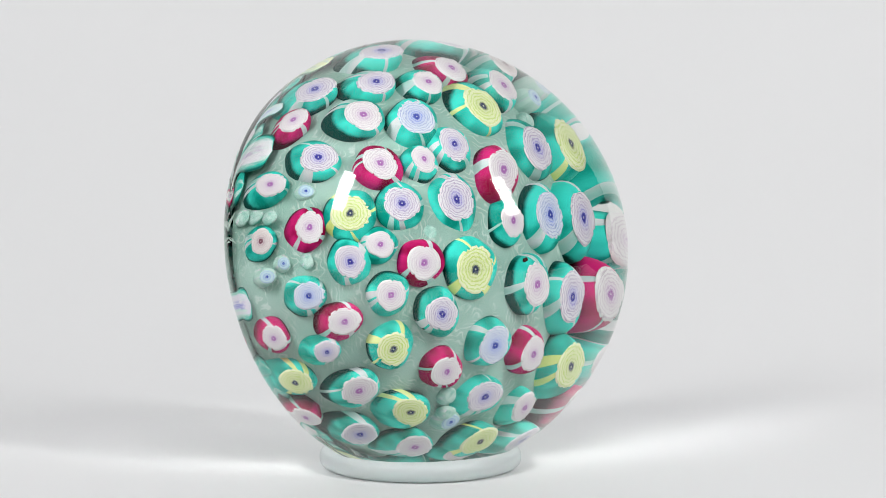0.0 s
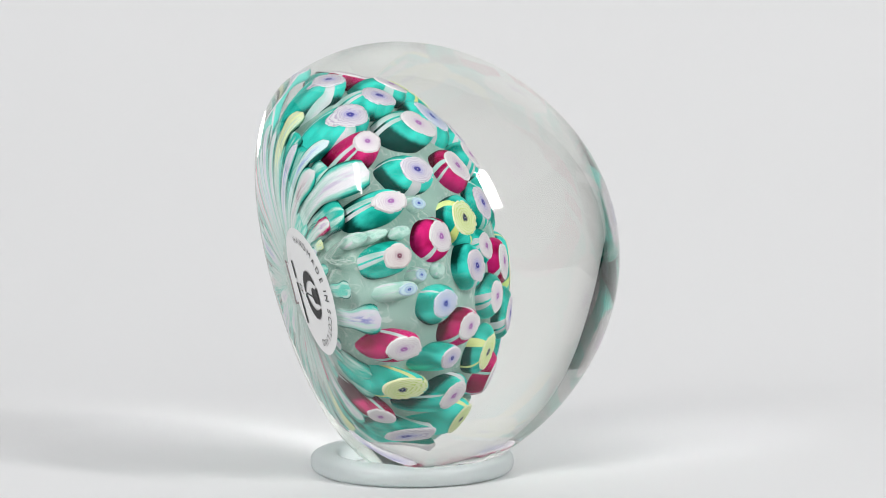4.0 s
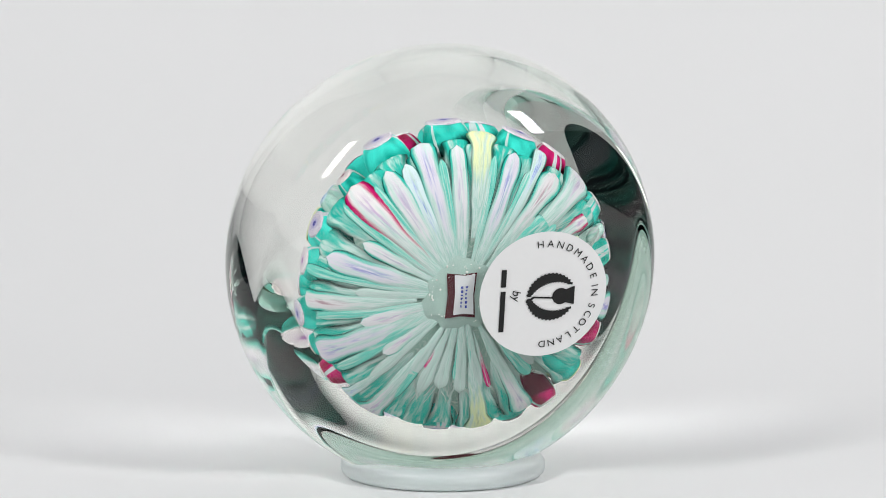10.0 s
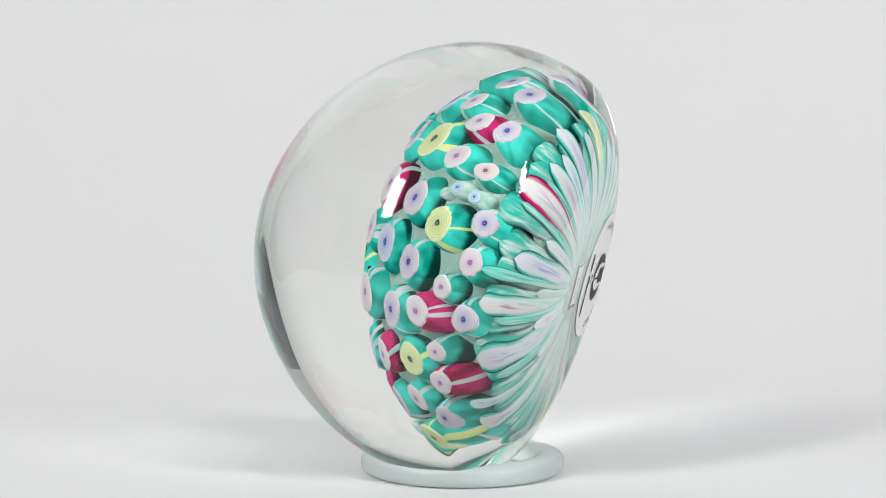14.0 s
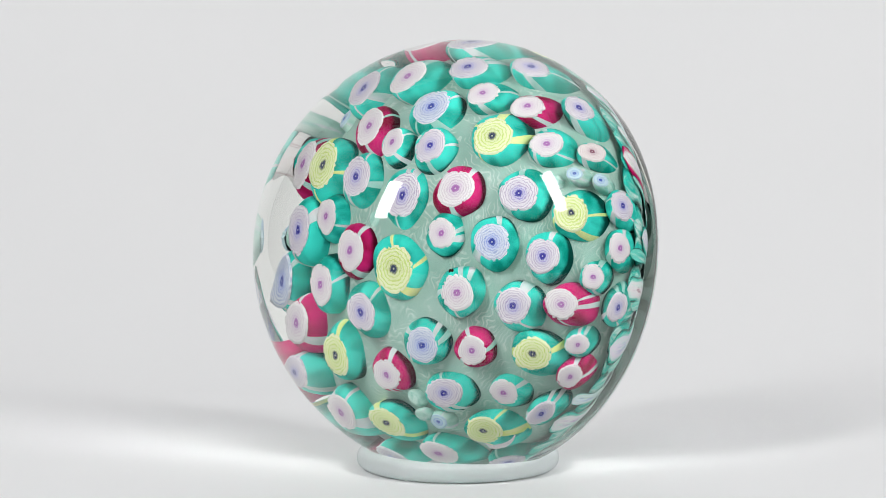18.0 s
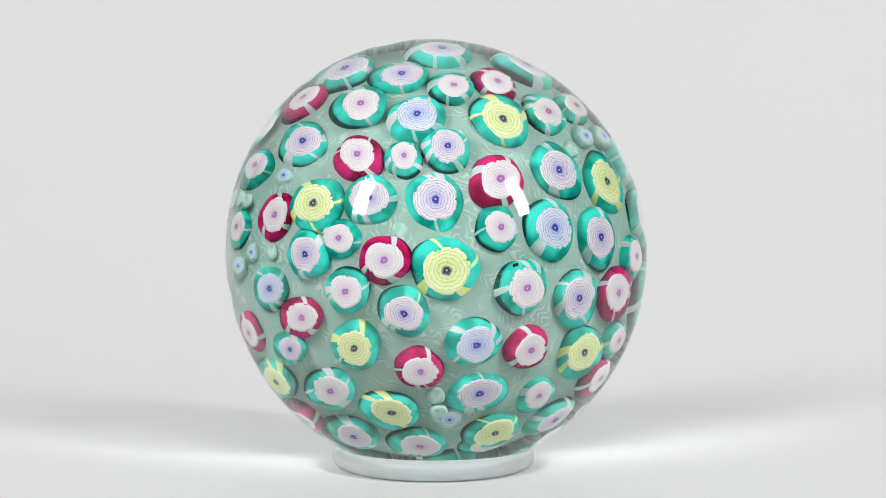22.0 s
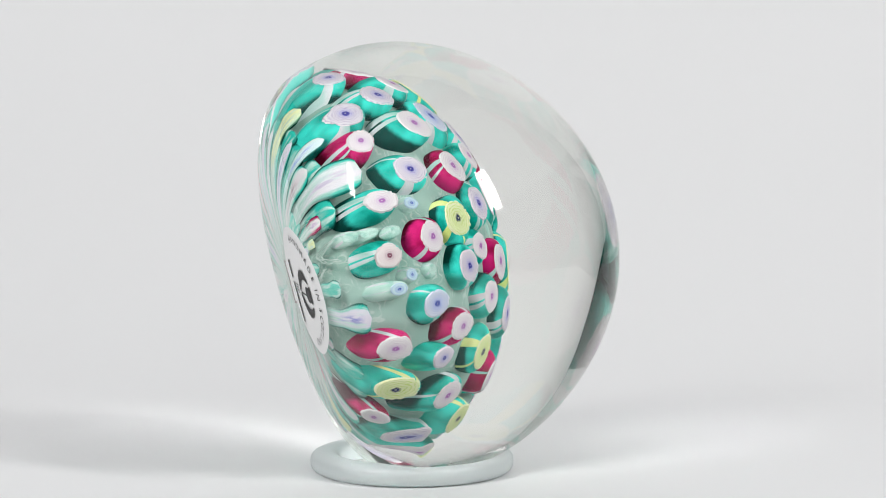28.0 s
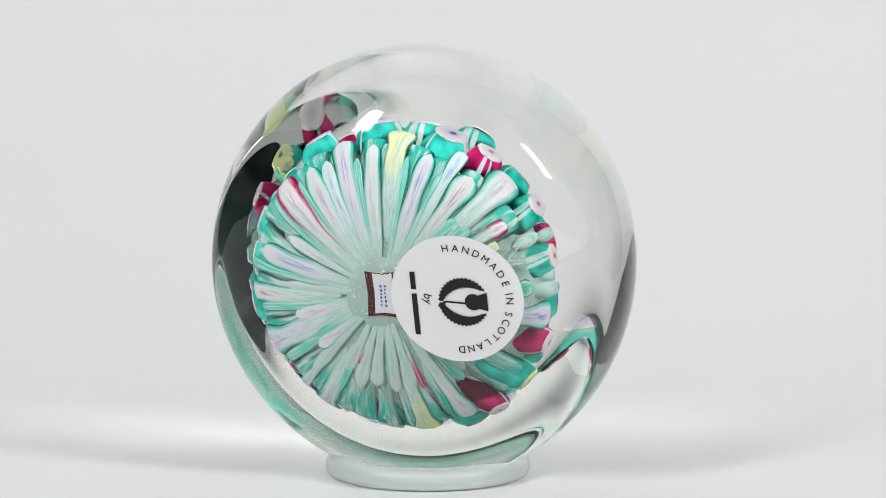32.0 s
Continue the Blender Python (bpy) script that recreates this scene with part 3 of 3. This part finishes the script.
def build_signature(thing):
    """The signature cane at the middle of the base: a dark maroon tube with a milky plate."""
    bm = bmesh.new()

    def slab(x0, y0, x1, y1, z0, z1, waist):
        vs = []
        for z in (z0, z1):
            for x, y in ((x0, y0), ((x0 + x1) / 2, y0 + waist), (x1, y0), (x1 - waist, (y0 + y1) / 2), (x1, y1), ((x0 + x1) / 2, y1 - waist), (x0, y1), (x0 + waist, (y0 + y1) / 2)):
                vs.append(bm.verts.new((x * U, y * U, z * U)))
        bm.faces.new(vs[:8])
        bm.faces.new(vs[15:7:-1])
        for i in range(8):
            bm.faces.new((vs[i], vs[8 + i], vs[8 + (i + 1) % 8], vs[(i + 1) % 8]))

    slab(-31, -44, 22, 38, -190.0, -140, 3)
    bmesh.ops.recalc_face_normals(bm, faces=bm.faces[:])
    me = bpy.data.meshes.new("signature_cane")
    bm.to_mesh(me)
    bm.free()
    me.materials.append(MAROON)
    sig = put("signature_cane", me, thing, BODY, "maroon cased signature cane at the base's centre")
    bm = bmesh.new()
    slab(-17, -41, 19, 32, -191.0, -150, 2)
    bmesh.ops.recalc_face_normals(bm, faces=bm.faces[:])
    me = bpy.data.meshes.new("plate")
    bm.to_mesh(me)
    bm.free()
    me.materials.append(MILK)
    put("plate", me, sig, None, "milky white plate")
    rnd = random.Random(5)
    for col in (-5, 3):
        y = -20
        while y < 20:
            h = rnd.uniform(2.5, 5)
            v = [((col + dx) * U, (y + dy) * U, -191.8 * U) for dx, dy in ((0, 0), (rnd.uniform(2, 4.5), 0), (rnd.uniform(2, 4.5), h), (0, h))]
            put("mark", mesh_of("mark", v, [(0, 3, 2, 1)], [BLUE_INK], False), sig)
            y += h + 3


def build_canes(thing):
    leans = (-0.2, 0.9, 1.8)
    make = lambda main, stripe, seeds: [[cane_body("cane", main, stripe, 3 + k % 2, k, lean) for k in seeds] for lean in leans]
    bodies = {
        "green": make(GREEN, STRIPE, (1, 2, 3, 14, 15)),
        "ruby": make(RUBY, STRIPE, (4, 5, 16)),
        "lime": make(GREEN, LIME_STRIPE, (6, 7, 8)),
        "small": make(PALE_GREEN, STRIPE, (8, 9)),
    }
    ends = {k: [cane_face("cut_end", FACE[k], s) for s in range(7)] for k in FACE}
    tiny_end = cane_face("cut_end", PALE_GREEN, 9)
    rnd = random.Random(11)
    rows = [(k, *c) for zone in (CROWN, SIDE) for k, cs in zone.items() for c in cs]
    rows += [("small", *c) for c in SMALL] + [("tiny", *c) for c in TINY]
    for kind, lon, pol, w, h, lift in rows:
        p, n = on_cushion(lon, pol)
        p = p + (p - Vector((0, 0, MID))).normalized() * (lift - (4 if pol > 66 else 0))
        axis = n
        side = Vector((-math.sin(radians(lon)), math.cos(radians(lon)), 0))
        side = (side - axis * side.dot(axis)).normalized()
        mer = axis.cross(side)
        deep = {"small": 46, "tiny": 20}.get(kind, 52 if pol < 54 else 66 if pol < 70 else 92)
        m, swell = Matrix.Identity(4), 1.0 if pol < 54 else 1.06
        for i, (vec, size) in enumerate(((side, swell * w / 2), (mer, swell * h / 2), (axis, deep))):
            m.col[i][:3] = vec * size * U
        m.translation = p * U
        lean = 0 if pol < 54 else 1 if pol < 70 else 2
        glass = "ruby" if kind == "ruby" else "lime" if kind == "lime" else "small" if kind in ("small", "tiny") else "green"
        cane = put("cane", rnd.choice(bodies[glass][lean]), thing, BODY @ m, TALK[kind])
        face = "white" if kind == "ruby" else kind
        turn = pose(0, 0, 0, 0, 0, rnd.uniform(0, 360))
        put("cut_end", tiny_end if kind == "tiny" else rnd.choice(ends[face]), cane, turn)
        if pol >= 94 and glass != "small":
            tint = "wine" if kind == "ruby" else "green"
            put("cane_tail", petal_mesh("cane_tail", lon, pol + 6, 1.1 * w, min(pol + 26, 140), PETAL[tint]), thing, BODY, "drawn-out tail of a cane")
    # emerald tails of the outer canes fill the ring between the drawn-out ones
    for k in range(34):
        lon = -180 + 360 * (k + rnd.uniform(-0.25, 0.25)) / 34
        if -24 < lon < 30:
            continue
        tail = petal_mesh("cane_tail", lon, rnd.uniform(93, 98), rnd.uniform(44, 58), rnd.uniform(126, 142), PETAL["deep"], 10.0)
        put("cane_tail", tail, thing, BODY, "emerald drawn-out tail of a cane")
    for lon, pol, wide, count in TUFTS:
        put("lace_tuft", lace_tuft("lace_tuft", lon, pol, wide, count), thing, BODY, "tuft of twisted white lace threads")
    chip = shell("chip", lambda q: np.sqrt((q * q * np.array([1.0, 0.5, 2.0])).sum(-1)) - 2.2, 0.0, CHIP, 7, 10)
    for lon, pol in ((166, 28), (165, 27), (143, 37)):
        p, n = on_cushion(lon, pol)
        put("chip", chip, thing, BODY @ Matrix.Translation(p * U), "tiny dark speck in the glass")
    for kind, ps in UNDER.items():
        for lon, pol, wide, inner in ps:
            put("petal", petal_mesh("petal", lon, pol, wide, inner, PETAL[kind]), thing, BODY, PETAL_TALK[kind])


PETAL_TALK = {
    "lilac": "drawn-out cane with a lilac streaked core",
    "white": "drawn-out cane with a milky white core",
    "rose": "drawn-out cane with a rose streaked core",
    "ruby": "drawn-out ruby cane with a white core",
    "lime": "drawn-out lime yellow and green cane",
    "small": "slim drawn-out cane with a blue core",
    "green": "narrow sea-green drawn-out cane",
    "pale": "pale clouded drawn-out glass strand",
    "wine": "thin ruby red drawn-out cane",
}


def build_pontil(thing):
    """The clouded middle of the base, into which the drawn-out canes run, with a few bright flecks."""
    n, v, f = 48, [(-4 * U, -3 * U, -188.8 * U)], []
    rows = ((25, -188.7), (40, -188.3), (52, -187.2), (64, -183))
    for r, z in rows:
        for j in range(n):
            a = 2 * math.pi * j / n
            q = r * (1 + 0.07 * math.sin(3 * a) + 0.05 * math.sin(7 * a + 1) + 0.04 * math.sin(13 * a))
            v.append(((q * math.cos(a) - 4) * U, (q * math.sin(a) - 3) * U, z * U))
    for j in range(n):
        f.append((0, 1 + (j + 1) % n, 1 + j))
        for i in range(len(rows) - 1):
            a, b = 1 + i * n, 1 + (i + 1) * n
            f.append((a + j, a + (j + 1) % n, b + (j + 1) % n, b + j))
    mid = put("pontil", mesh_of("pontil", v, f, [CLOUD]), thing, BODY, "clouded pale green glass at the base's middle")
    rnd = random.Random(21)
    fleck = shell("fleck", lambda p: np.sqrt((p * p).sum(-1)) - 1.0, 0.0, FLECK, 5, 8)
    for _ in range(46):
        a, r = rnd.uniform(0, 2 * math.pi), rnd.uniform(38, 62)
        size = rnd.uniform(0.5, 1.6)
        m = pose((r * math.cos(a) - 4) * U, (r * math.sin(a) - 3) * U, (-189.4 + 0.006 * (r - 38) ** 2) * U) @ Matrix.Diagonal((size * rnd.uniform(0.8, 2), size * rnd.uniform(0.8, 2), size, 1))
        put("fleck", fleck, mid, m)


def build_paperweight():
    thing = tagged(new("paperweight"), "round clear glass paperweight with millefiori canes, lying on a glass ring", "paperweight")
    glass = put("glass_body", shell("glass_body", ball, -20.0, CLEAR, 320, 448), thing, BODY, "clear polished glass ball with a flat base")
    glass.visible_shadow = False
    inner = lambda p: cushion(p, MID, 231.5, 187.3, 85.3, 1.893, 2.656)
    put("lace_cushion", shell("lace_cushion", inner, MID, LACE, 90, 140), thing, BODY, "grey-green lace glass cushion under the canes")
    build_canes(thing)
    build_pontil(thing)
    build_signature(thing)
    build_label(thing)
    return thing


def build_ring():
    """The rounded glass ring on which the paperweight lies."""
    prof, n, faces, v = [], 96, [], []
    for a in np.linspace(0, 2 * math.pi, 25)[:-1]:
        c, s = math.cos(a), math.sin(a)
        prof.append((155 + 27 * math.copysign(abs(c) ** 0.75, c), 19 + 19 * math.copysign(abs(s) ** 0.75, s)))
    k = len(prof)
    for j in range(n):
        b = 2 * math.pi * j / n
        v += [(r * math.cos(b) * U, r * math.sin(b) * U, z * U) for r, z in prof]
    for j in range(n):
        for i in range(k):
            faces.append((j * k + i, (j + 1) % n * k + i, (j + 1) % n * k + (i + 1) % k, j * k + (i + 1) % k))
    ring = new("ring_stand", None)
    tagged(ring, "pale aqua glass ring under the paperweight", "stand")
    put("ring_glass", mesh_of("ring_glass", v, faces, [STAND]), ring, pose(0.0, -47 * U, 0))
    return ring


build_set()
PAPERWEIGHT = build_paperweight()
RING = build_ring()


def motions():
    """The paperweight and its ring turn slowly and evenly about one upright axis."""
    rows = [(k / 2, pose(0, 0, 0, 0, 0, 360 * (k / 2 - 9.265) / 24.215)) for k in range(65)]
    walk(PAPERWEIGHT, rows)
    walk(RING, rows)


motions()
